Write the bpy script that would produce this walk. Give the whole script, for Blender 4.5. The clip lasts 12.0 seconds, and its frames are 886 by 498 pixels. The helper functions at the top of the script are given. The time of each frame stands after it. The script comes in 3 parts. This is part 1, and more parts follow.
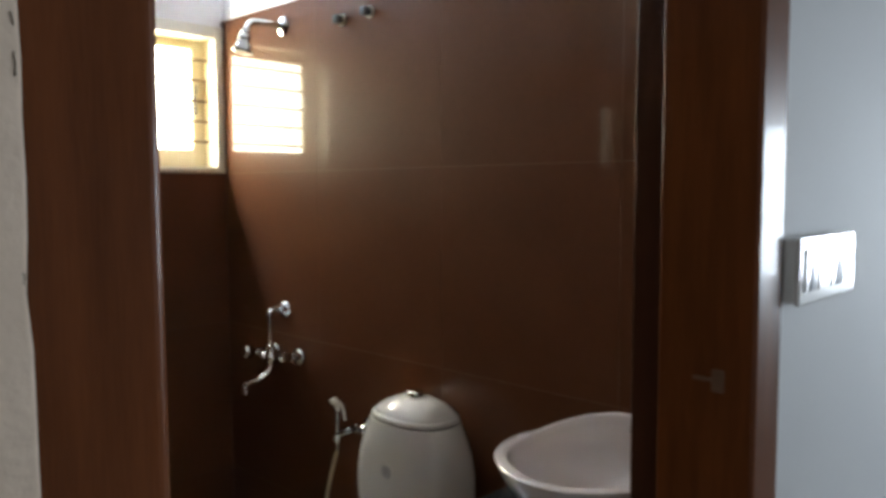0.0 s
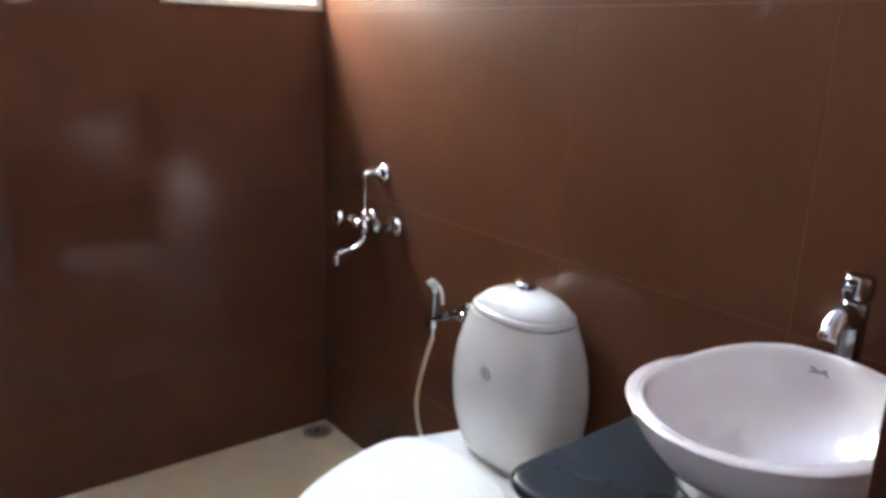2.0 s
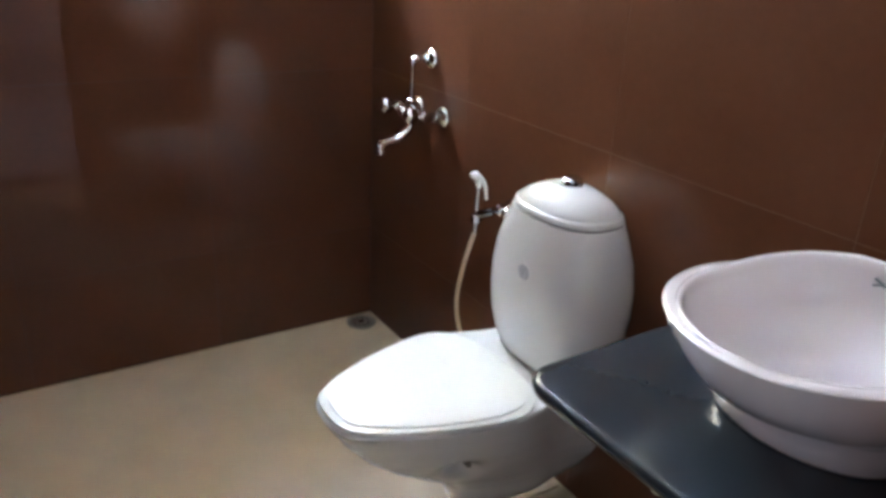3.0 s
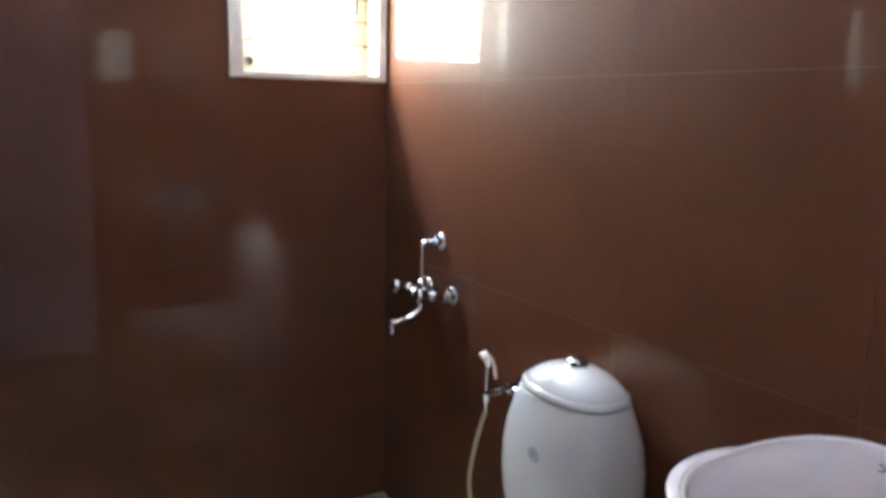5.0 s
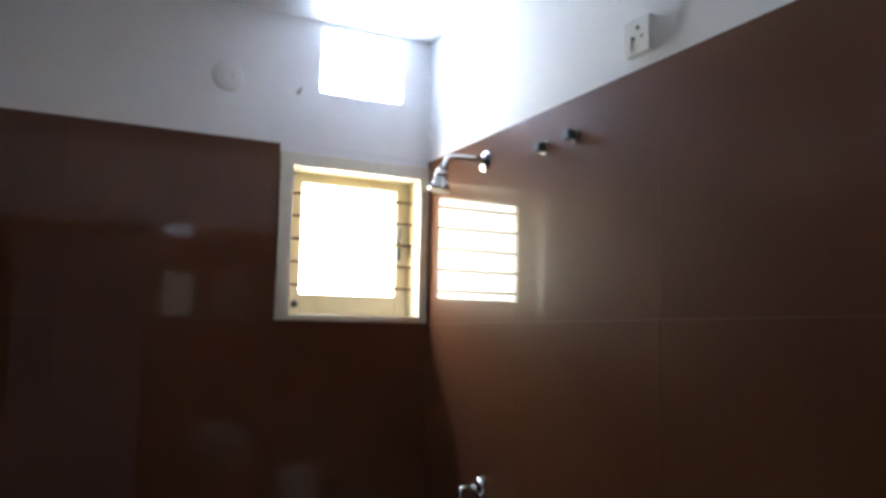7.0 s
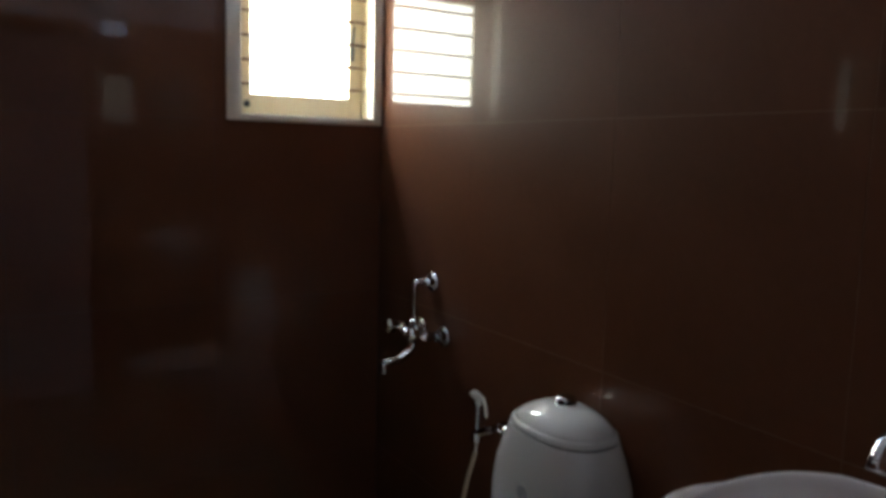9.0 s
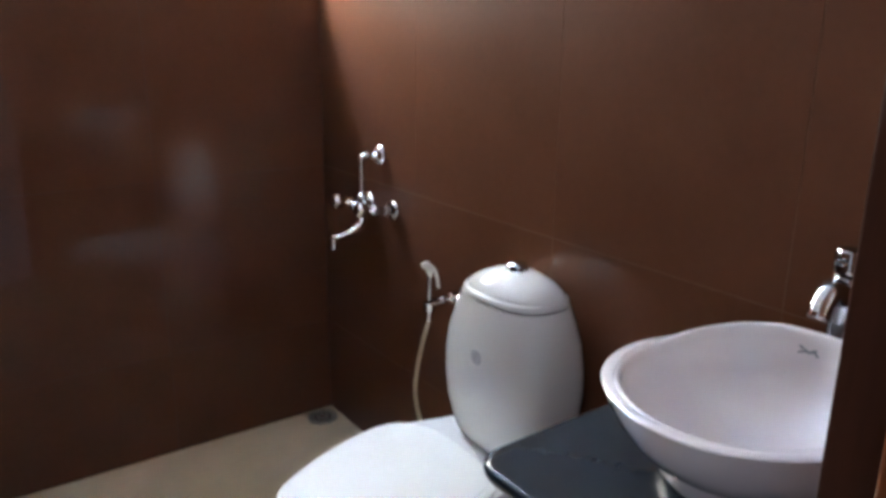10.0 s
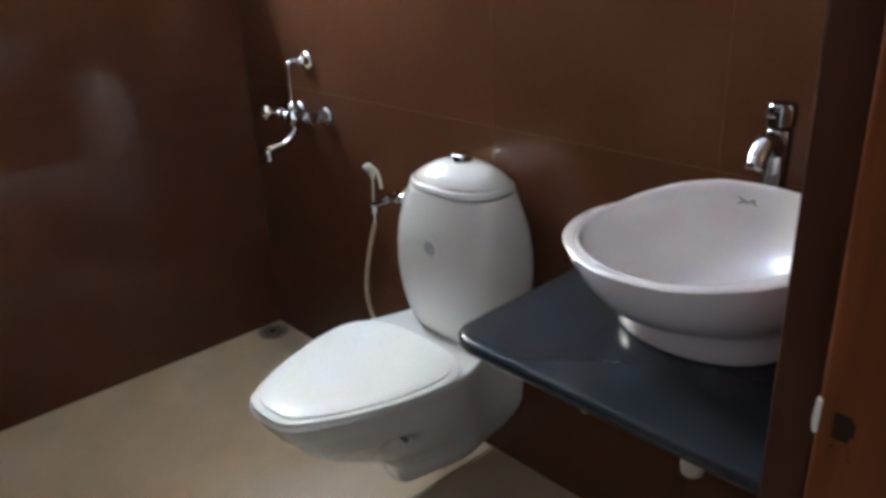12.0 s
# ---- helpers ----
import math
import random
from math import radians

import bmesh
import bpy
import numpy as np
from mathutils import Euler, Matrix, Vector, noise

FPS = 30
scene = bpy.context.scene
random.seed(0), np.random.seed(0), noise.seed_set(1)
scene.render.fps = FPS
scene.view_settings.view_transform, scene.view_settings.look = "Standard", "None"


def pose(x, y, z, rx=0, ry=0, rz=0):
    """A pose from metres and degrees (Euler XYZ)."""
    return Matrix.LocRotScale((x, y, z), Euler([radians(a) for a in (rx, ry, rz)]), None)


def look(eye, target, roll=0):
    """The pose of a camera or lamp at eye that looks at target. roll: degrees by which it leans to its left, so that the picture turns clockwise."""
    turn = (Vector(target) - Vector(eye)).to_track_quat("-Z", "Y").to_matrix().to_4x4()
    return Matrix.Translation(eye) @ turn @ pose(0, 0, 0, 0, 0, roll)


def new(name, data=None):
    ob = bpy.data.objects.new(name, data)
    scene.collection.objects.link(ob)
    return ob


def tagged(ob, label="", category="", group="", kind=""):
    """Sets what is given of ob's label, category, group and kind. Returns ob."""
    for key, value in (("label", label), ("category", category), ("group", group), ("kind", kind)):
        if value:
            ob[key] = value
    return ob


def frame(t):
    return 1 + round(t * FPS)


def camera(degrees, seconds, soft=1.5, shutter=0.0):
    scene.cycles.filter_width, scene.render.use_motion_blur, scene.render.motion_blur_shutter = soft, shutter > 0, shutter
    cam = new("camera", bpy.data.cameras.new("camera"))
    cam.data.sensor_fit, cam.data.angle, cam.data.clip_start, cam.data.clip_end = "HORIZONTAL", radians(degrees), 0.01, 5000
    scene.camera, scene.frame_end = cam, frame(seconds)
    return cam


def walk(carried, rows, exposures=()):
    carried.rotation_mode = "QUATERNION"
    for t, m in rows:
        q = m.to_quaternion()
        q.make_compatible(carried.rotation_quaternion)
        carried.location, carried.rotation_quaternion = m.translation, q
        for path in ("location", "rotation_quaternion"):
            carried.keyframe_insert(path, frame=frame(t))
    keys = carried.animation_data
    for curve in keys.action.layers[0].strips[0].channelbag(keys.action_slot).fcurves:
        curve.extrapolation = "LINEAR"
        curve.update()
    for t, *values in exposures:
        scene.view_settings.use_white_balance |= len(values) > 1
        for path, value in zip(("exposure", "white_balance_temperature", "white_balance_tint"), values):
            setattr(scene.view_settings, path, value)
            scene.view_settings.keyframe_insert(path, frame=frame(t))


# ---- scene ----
cam = camera(60.0, 12.0, soft=3.7, shutter=0.3)
EXPOSURES = [(0, 1.12, 6100, 9), (0.5, 1.67, 5200, 10), (1, 1.89, 5150, 13), (2, 2.6, 5200, 14), (2.5, 2.62, 5300, 13), (4.5, 2.15, 5150, 13), (5, 2.4, 5050, 13), (5.5, 2.22, 5100, 15),
             (6, 1.77, 5270, 15), (6.5, 1.2, 5450, 14), (6.7, 1, 5500, 13), (8, -0.7, 5430, 10), (8.7, -0.7, 5430, 10), (9, 0.32, 5350, 11), (9.2, 1.2, 5120, 13), (9.5, 1.95, 5100, 14),
             (10, 2.26, 5150, 14), (10.5, 2.38, 5300, 13), (11.2, 2.2, 5350, 12), (12, 2.1, 5290, 10)]
PATH = [
    (0, (2.732, -1.594, 1.475), (1.346, -0.16, 1.321), -0.2),
    (0.5, (2.672, -1.531, 1.466), (1.160, -0.245, 1.293), 0.5),
    (1, (2.563, -1.449, 1.418), (1.014, -0.194, 1.26), 1.6),
    (1.5, (2.5, -1.408, 1.436), (1.025, -0.093, 1.125), 2.4),
    (2, (2.443, -1.339, 1.45), (0.917, -0.155, 0.933), 2.0),
    (2.5, (2.422, -1.279, 1.413), (0.853, -0.232, 0.749), 2.6),
    (2.7, (2.412, -1.26, 1.405), (0.865, -0.255, 0.632), 2.8),
    (4.5, (2.434, -1.213, 1.424), (0.813, -0.181, 0.871), 3.0),
    (5, (2.455, -1.241, 1.46), (0.772, -0.222, 1.099), 1.3),
    (5.5, (2.476, -1.241, 1.47), (0.743, -0.256, 1.311), 0.2),
    (6, (2.481, -1.207, 1.475), (0.712, -0.274, 1.515), 0.1),
    (6.5, (2.492, -1.205, 1.492), (0.718, -0.3, 1.669), 0.7),
    (6.7, (2.48, -1.193, 1.501), (0.707, -0.296, 1.729), 0.8),
    (8.3, (2.487, -1.239, 1.462), (0.751, -0.253, 1.571), 2.5),
    (8.5, (2.484, -1.225, 1.482), (0.748, -0.233, 1.482), 2.3),
    (8.6, (2.484, -1.221, 1.479), (0.75, -0.227, 1.421), 1.8),
    (9, (2.492, -1.237, 1.453), (0.794, -0.21, 1.205), 1.5),
    (9.5, (2.478, -1.228, 1.433), (0.856, -0.126, 1.037), 1.3),
    (10, (2.466, -1.238, 1.427), (0.903, -0.118, 0.875), 0.7),
    (10.5, (2.438, -1.26, 1.411), (0.923, -0.137, 0.746), 1.1),
    (11, (2.401, -1.262, 1.397), (0.928, -0.082, 0.735), -0.5),
    (11.5, (2.402, -1.278, 1.384), (0.985, -0.07, 0.656), -1.5),
    (12, (2.461, -1.322, 1.391), (1.083, -0.088, 0.629), -2.6),
]
walk(cam, [(t, look(eye, target, roll)) for t, eye, target, roll in PATH], EXPOSURES)

# ---- world and light ----
world = bpy.data.worlds.new("world")
scene.world = world
world.use_nodes = True
wn = world.node_tree
sky = wn.nodes.new("ShaderNodeTexSky")
sky.sky_type, sky.sun_disc = "NISHITA", False
sky.sun_elevation, sky.sun_rotation = radians(48), radians(230)
wn.nodes["Background"].inputs["Strength"].default_value = 0.12
wn.links.new(sky.outputs[0], wn.nodes["Background"].inputs[0])

sun = new("sun", bpy.data.lights.new("sun", "SUN"))
sun.data.energy, sun.data.angle, sun.data.color = 3.0, radians(0.5), (1.0, 0.95, 0.87)
sun.matrix_world = look((4, 3, 6), (3.4, 0, 1))
sun.rotation_euler = Euler((radians(42), 0, radians(50)))


def area(name, size, power, color, m):
    """A rectangular lamp, for the hall window's daylight and the added hall fill."""
    lamp = bpy.data.lights.new(name, "AREA")
    lamp.shape, lamp.size, lamp.size_y = "RECTANGLE", size[0], size[1]
    lamp.energy, lamp.color = power, color
    ob = new(name, lamp)
    ob.matrix_world = m
    return ob


HY_FAR = -3.35
area("hall_daylight", (1.12, 0.76), 27.0, (0.85, 0.93, 1.0), look((3.45, 2.06, 1.41), (3.45, 0, 1.41)))


# fill lamp added before the closed south wall to brighten the hall side
area("hall_fill", (2.6, 2.2), 2.0, (1.0, 0.95, 0.86), look((3.9, HY_FAR, 1.5), (3.9, 0, 1.4)))


# ---- materials ----
def nodes_of(name):
    m = bpy.data.materials.new(name)
    m.use_nodes = True
    return m, m.node_tree, m.node_tree.nodes["Principled BSDF"]


def surface(name, color, rough=0.5, metal=0.0, vary=0.12, scale=6.0, grain=120.0, bump=0.05, bump_scale=180.0,
            rough_vary=0.08, coat=0.0, coat_rough=0.05, coords="Object", stretch=(1, 1, 1), per_object=0.0, dirt=None, dirt_amount=0.0, spec=0.5):
    """A principled material with colour and gloss that vary at two scales, fine relief and, if asked, blotches of dirt."""
    m, t, p = nodes_of(name)
    n, l = t.nodes, t.links
    tc = n.new("ShaderNodeTexCoord")
    mp = n.new("ShaderNodeMapping")
    mp.inputs["Scale"].default_value = stretch
    l.new(tc.outputs[coords], mp.inputs[0])
    big, small = n.new("ShaderNodeTexNoise"), n.new("ShaderNodeTexNoise")
    for tex, s, d in ((big, scale, 4), (small, grain, 3)):
        tex.inputs["Scale"].default_value, tex.inputs["Detail"].default_value = s, d
        l.new(mp.outputs[0], tex.inputs["Vector"])
    mix = n.new("ShaderNodeMath")
    mix.operation = "MULTIPLY_ADD"
    mix.inputs[1].default_value = 0.35
    l.new(small.outputs["Fac"], mix.inputs[0])
    l.new(big.outputs["Fac"], mix.inputs[2])
    ramp = n.new("ShaderNodeMapRange")
    ramp.inputs["From Min"].default_value, ramp.inputs["From Max"].default_value = 0.35, 1.0
    ramp.inputs["To Min"].default_value, ramp.inputs["To Max"].default_value = 1 - vary, 1 + vary
    l.new(mix.outputs[0], ramp.inputs["Value"])
    value = ramp.outputs["Result"]
    if per_object:
        info, add = n.new("ShaderNodeObjectInfo"), n.new("ShaderNodeMath")
        add.operation = "MULTIPLY_ADD"
        add.inputs[1].default_value = per_object
        l.new(info.outputs["Random"], add.inputs[0])
        l.new(value, add.inputs[2])
        value = add.outputs[0]
    tint = n.new("ShaderNodeVectorMath")
    tint.operation = "SCALE"
    tint.inputs[0].default_value = color
    l.new(value, tint.inputs["Scale"])
    out = tint.outputs[0]
    if dirt:
        spots = n.new("ShaderNodeTexNoise")
        spots.inputs["Scale"].default_value, spots.inputs["Detail"].default_value = scale * 1.3, 3
        l.new(mp.outputs[0], spots.inputs["Vector"])
        cut = n.new("ShaderNodeMapRange")
        cut.inputs["From Min"].default_value, cut.inputs["From Max"].default_value = 0.42, 0.85
        cut.inputs["To Max"].default_value = dirt_amount
        l.new(spots.outputs["Fac"], cut.inputs["Value"])
        blend = n.new("ShaderNodeMix")
        blend.data_type = "RGBA"
        blend.inputs["B"].default_value = (*dirt, 1)
        l.new(cut.outputs["Result"], blend.inputs["Factor"])
        l.new(out, blend.inputs["A"])
        out = blend.outputs["Result"]
    l.new(out, p.inputs["Base Color"])
    rr = n.new("ShaderNodeMapRange")
    rr.inputs["To Min"].default_value, rr.inputs["To Max"].default_value = max(rough - rough_vary, 0.01), rough + rough_vary
    l.new(big.outputs["Fac"], rr.inputs["Value"])
    l.new(rr.outputs["Result"], p.inputs["Roughness"])
    p.inputs["Metallic"].default_value = metal
    p.inputs["Specular IOR Level"].default_value = spec
    p.inputs["Coat Weight"].default_value, p.inputs["Coat Roughness"].default_value = coat, coat_rough
    if bump:
        fine, b = n.new("ShaderNodeTexNoise"), n.new("ShaderNodeBump")
        fine.inputs["Scale"].default_value, fine.inputs["Detail"].default_value = bump_scale, 3
        b.inputs["Strength"].default_value, b.inputs["Distance"].default_value = bump, 0.002
        l.new(mp.outputs[0], fine.inputs["Vector"])
        l.new(fine.outputs["Fac"], b.inputs["Height"])
        l.new(b.outputs[0], p.inputs["Normal"])
    return m


TILE = surface("brown_glazed_tile", (0.112, 0.045, 0.022), 0.47, vary=0.16, scale=3.0, grain=60, bump=0.03, bump_scale=40,
               coat=0.64, coat_rough=0.04, coords="Object", per_object=0.07, spec=0.07)
GROUT_BROWN = surface("brown_grout", (0.085, 0.040, 0.024), 0.8, vary=0.2, scale=20, bump=0.3)
GROUT = surface("grout", (0.18, 0.095, 0.058), 0.8, vary=0.2, scale=20, bump=0.3)
PLASTER = surface("white_plaster", (0.82, 0.82, 0.83), 0.75, vary=0.03, scale=3, bump=0.25, bump_scale=45)
HALL_PAINT = surface("hall_wall_paint", (0.62, 0.62, 0.62), 0.7, vary=0.04, scale=3, bump=0.2, bump_scale=60)
RAW = surface("rough_plaster", (0.70, 0.555, 0.43), 0.85, vary=0.10, scale=14, bump=0.8, bump_scale=90, dirt=(0.35, 0.28, 0.2), dirt_amount=0.25)
FLOOR = surface("beige_floor_tile", (0.52, 0.415, 0.267), 0.42, vary=0.07, scale=5, grain=300, bump=0.08, bump_scale=220, dirt=(0.34, 0.27, 0.18), dirt_amount=0.35)
HALL_FLOOR = surface("hall_floor_stone", (0.45, 0.42, 0.38), 0.3, vary=0.08, scale=4)
CREAM = surface("cream_enamel_paint", (0.68, 0.60, 0.40), 0.42, vary=0.06, scale=12, bump=0.15, bump_scale=120, dirt=(0.5, 0.4, 0.22), dirt_amount=0.35)
PALE = surface("pale_putty_edge", (0.72, 0.68, 0.58), 0.7, vary=0.07, scale=16, bump=0.4, bump_scale=90)
IRON = surface("brown_painted_iron", (0.16, 0.09, 0.05), 0.5, vary=0.2, scale=30, bump=0.2)
BLACK = surface("black_plastic", (0.02, 0.02, 0.022), 0.35, vary=0.1, scale=40, bump=0.02)
CHROME = surface("chrome", (0.58, 0.59, 0.61), 0.035, metal=1.0, vary=0.04, scale=30, bump=0.01, rough_vary=0.015)
# chrome with a darker colour for the brown walls that the tap reflects
CHROME_DARKENED = surface("darkened_chrome", (0.33, 0.34, 0.36), 0.10, metal=1.0, vary=0.06, scale=40, bump=0.02, rough_vary=0.05)
DULL = surface("water_spotted_steel", (0.62, 0.59, 0.53), 0.32, metal=1.0, vary=0.15, scale=60, bump=0.1, rough_vary=0.1)
CERAMIC = surface("white_ceramic", (0.78, 0.78, 0.76), 0.12, vary=0.02, scale=5, bump=0.01, rough_vary=0.03, coat=0.6, coat_rough=0.03)
CERAMIC_PINK = surface("glazed_basin_ceramic", (0.82, 0.78, 0.79), 0.14, vary=0.02, scale=5, bump=0.01, rough_vary=0.03, coat=1.0, coat_rough=0.03)
LID = surface("white_plastic_lid", (0.85, 0.86, 0.81), 0.32, vary=0.01, scale=8, bump=0.0, rough_vary=0.02)
STONE = surface("dark_polished_granite", (0.024, 0.031, 0.041), 0.23, vary=0.06, scale=5, grain=90, bump=0.0, rough_vary=0.01)
OLD_STEEL = surface("old_stained_steel", (0.36, 0.33, 0.28), 0.38, metal=1.0, vary=0.2, scale=60, bump=0.1)
HOSE = surface("beige_rubber_hose", (0.60, 0.50, 0.34), 0.45, vary=0.1, scale=30, bump=0.1)
# print of the basin's mark, and the painted shadows on the switches
GREY = surface("grey_print_and_shadow", (0.20, 0.22, 0.24), 0.5, vary=0.3, scale=160, bump=0)
STICKER = surface("pale_blue_sticker", (0.44, 0.45, 0.48), 0.4, vary=0.35, scale=90, bump=0)
PAPER = surface("pale_sticker_paper", (0.70, 0.70, 0.68), 0.5, vary=0.05, scale=60, bump=0.05)
WHITE_PLASTIC = surface("white_switch_plastic", (0.80, 0.80, 0.78), 0.2, vary=0.02, scale=20, bump=0.01, coat=0.5)
SLOT = surface("dark_slot", (0.032, 0.017, 0.009), 0.8, vary=0.1, bump=0, spec=0.1)
SEAM = surface("dark_seam_and_hole", (0.11, 0.105, 0.10), 0.6, vary=0.1, bump=0)
WOOD = surface("varnished_brown_wood", (0.148, 0.045, 0.012), 0.36, vary=0.30, scale=7, grain=50, bump=0.12, bump_scale=60,
               stretch=(8, 8, 0.7), coat=0.17, coat_rough=0.08, rough_vary=0.05, spec=0.18)
# wood of the rebates, darker than the jambs
WOOD_DARK = surface("darker_wood", (0.060, 0.021, 0.010), 0.36, vary=0.25, scale=7, grain=50, bump=0.1, bump_scale=60,
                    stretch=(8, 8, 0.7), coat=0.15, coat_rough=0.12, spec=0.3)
TRAP = surface("white_waste_pipe", (0.46, 0.43, 0.38), 0.4, vary=0.1, scale=20)


# ---- mesh helpers ----
def part(name, bm, material, parent=None, label="", smooth=None, at=None):
    """One mesh object out of a bmesh; smooth: the angle in degrees under which edges are shaded round."""
    bmesh.ops.recalc_face_normals(bm, faces=bm.faces)
    me = bpy.data.meshes.new(name)
    if smooth is not None:
        for f in bm.faces:
            f.smooth = True
        for e in bm.edges:
            e.smooth = len(e.link_faces) == 2 and e.calc_face_angle(0) < radians(smooth)
    bm.to_mesh(me)
    bm.free()
    me.materials.append(material)
    ob = new(name, me)
    if parent:
        ob.parent = parent
    if at:
        ob.location = at
    return tagged(ob, label)


def thing(name, at, label, category, group=""):
    ob = new(name)
    ob.empty_display_size = 0.05
    ob.location = at
    return tagged(ob, label, category, group)


def add_box(bm, lo, hi, bevel=0.0, segments=2):
    lo, hi = Vector(lo), Vector(hi)
    r = bmesh.ops.create_cube(bm, size=1, matrix=Matrix.Translation((lo + hi) / 2) @ Matrix.Diagonal((*(hi - lo), 1)))
    if bevel:
        edges = list({e for v in r["verts"] for e in v.link_edges})
        bmesh.ops.bevel(bm, geom=edges, offset=bevel, segments=segments, profile=0.5, affect="EDGES")
    return bm


def box(lo, hi, bevel=0.0, segments=2):
    return add_box(bmesh.new(), lo, hi, bevel, segments)


def loft(rings, close_start=True, close_end=True, bm=None):
    """A skin over rings of points, all of one length."""
    bm = bm or bmesh.new()
    rows = [[bm.verts.new(p) for p in ring] for ring in rings]
    n = len(rows[0])
    for a, b in zip(rows, rows[1:]):
        for i in range(n):
            bm.faces.new((a[i], a[(i + 1) % n], b[(i + 1) % n], b[i]))
    if close_start:
        bm.faces.new(rows[0][::-1])
    if close_end:
        bm.faces.new(rows[-1])
    return bm


def lathe(profile, m=None, n=28, bm=None):
    """Rings of (radius, height) about the z axis, laid by the matrix m."""
    m = m or Matrix()
    rings = [[m @ Vector((max(r, 1e-4) * math.cos(2 * math.pi * i / n), max(r, 1e-4) * math.sin(2 * math.pi * i / n), h)) for i in range(n)]
             for r, h in profile]
    return loft(rings, bm=bm)


def smooth_path(points, rounds=2):
    p = [Vector(q) for q in points]
    for _ in range(rounds):
        q = [p[0]]
        for a, b in zip(p, p[1:]):
            q += [a * 0.75 + b * 0.25, a * 0.25 + b * 0.75]
        p = q + [p[-1]]
    return p


def tube(points, radius, n=12, rounds=2, bm=None, ends=None):
    """A round tube along a path; radius may be a number or (first, last)."""
    p = smooth_path(points, rounds)
    r0, r1 = radius if isinstance(radius, tuple) else (radius, radius)
    rings, side = [], None
    for i, q in enumerate(p):
        way = (p[min(i + 1, len(p) - 1)] - p[max(i - 1, 0)]).normalized()
        side = way.orthogonal().normalized() if side is None else (side - way * side.dot(way)).normalized()
        up = way.cross(side)
        r = r0 + (r1 - r0) * i / (len(p) - 1)
        rings.append([q + r * (side * math.cos(a) + up * math.sin(a)) for a in (2 * math.pi * k / n for k in range(n))])
    return loft(rings, bm=bm)


def closed_smooth(points, rounds=3):
    p = [Vector(q) for q in points]
    for _ in range(rounds):
        p = [v for a, b in zip(p, p[1:] + p[:1]) for v in (a * 0.75 + b * 0.25, a * 0.25 + b * 0.75)]
    return p


FACING_ROOM = Matrix.Rotation(radians(90), 4, "X")  # turns z to -y, out of the long wall


def out_of_wall(x, z, y=0.0):
    return Matrix.Translation((x, y, z)) @ FACING_ROOM


# ---- walls, floor, ceiling ----
W, D, H = 2.215, 1.60, 2.58      # length, width and ceiling height of the bathroom
TOP = 2.13                       # top of the tiling
HX0, HX1, HY0, HY1, HH = 2.375, 7.4, -3.4, 2.0, 2.85


def structure(name, boxes, material, label="", bevel=0.0):
    bm = bmesh.new()
    for lo, hi in boxes:
        add_box(bm, lo, hi, bevel)
    return tagged(part(name, bm, material), label, kind="structure")


WY0, WY1, WZ0, WZ1 = -0.552, -0.002, 1.542, 2.105        # window hole
VY0, VY1, VZ0, VZ1 = -0.418, -0.114, 2.33, 2.56          # vent hole
wall_window = structure("wall_west", [
    ((-0.23, -D - 0.2, -0.1), (-0.0007, 0.2, WZ0)),
    ((-0.23, -D - 0.2, WZ0), (-0.0007, WY0, TOP)),
    ((-0.23, WY1, WZ0), (-0.0007, 0.2, TOP))], GROUT_BROWN, "backing of the brown tiled window wall")
structure("wall_west_plaster", [
    ((-0.23, WY0, WZ1), (-0.005, WY1, TOP)),
    ((-0.23, -D - 0.2, TOP), (-0.002, 0.2, VZ0)),
    ((-0.23, -D - 0.2, VZ0), (-0.002, VY0, VZ1)),
    ((-0.23, VY1, VZ0), (-0.002, 0.2, VZ1)),
    ((-0.23, -D - 0.2, VZ1), (-0.002, 0.2, HH))], PLASTER, "white plastered wall above the brown tiles")
wall_long = structure("wall_north", [((-0.0005, 0.0007, -0.1), (HX0 - 0.01, 0.2, TOP))], GROUT, "backing of the brown tiled long wall")
structure("wall_north_plaster", [((-0.001, 0.002, TOP), (HX0 - 0.01, 0.2, HH))], PLASTER, "white plastered wall above the brown tiles")
wall_back = structure("wall_south", [((-0.008, -D - 0.2, -0.1), (HX0 - 0.01, -D - 0.0012, TOP))], GROUT, "backing of the brown tiled side wall")
structure("wall_south_plaster", [((-0.001, -D - 0.2, TOP), (HX0 - 0.01, -D - 0.002, HH))], PLASTER)
HXL = 2.292                      # the hall wall stands a little back on the hinge side
JY0, JY1, JZ = -1.468, -0.634, 2.115                     # hole for the door frame
wall_door = structure("wall_east", [
    ((W + 0.010, -D - 0.012, -0.1), (HXL - 0.012, JY0, HH)),
    ((W + 0.010, JY1, -0.1), (HX0 - 0.012, 0.012, HH)),
    ((W + 0.010, JY0, JZ), (HX0 - 0.012, JY1, HH))], PLASTER, "white plastered wall round the bathroom door")
structure("wall_hall_west", [
    ((HXL - 0.012, HY0, 0.0), (HXL, JY0 + 0.006, HH)),
    ((HX0 - 0.012, JY1, 0.0), (HX0, HY1, HH)),
    ((HX0 - 0.012, JY0 + 0.006, JZ), (HX0, JY1, HH))], HALL_PAINT, "pale painted unseen hall wall beside the door")
structure("ceiling", [((-0.002, -D - 0.002, H), (W + 0.010, 0.002, H + 0.12))], PLASTER, "white bathroom ceiling")
structure("floor", [((-0.02, -D - 0.02, -0.10), (W + 0.01, 0.02, 0.0))], FLOOR, "beige matt bathroom floor")
structure("threshold", [((W + 0.01, JY0, -0.10), (HXL, JY1, 0.012))], STONE, "dark stone door sill", 0.002)
structure("floor_strip", [((1.150, -1.10, 0.0), (1.172, -0.012, 0.007))], FLOOR, "raised beige strip across the floor", 0.003)
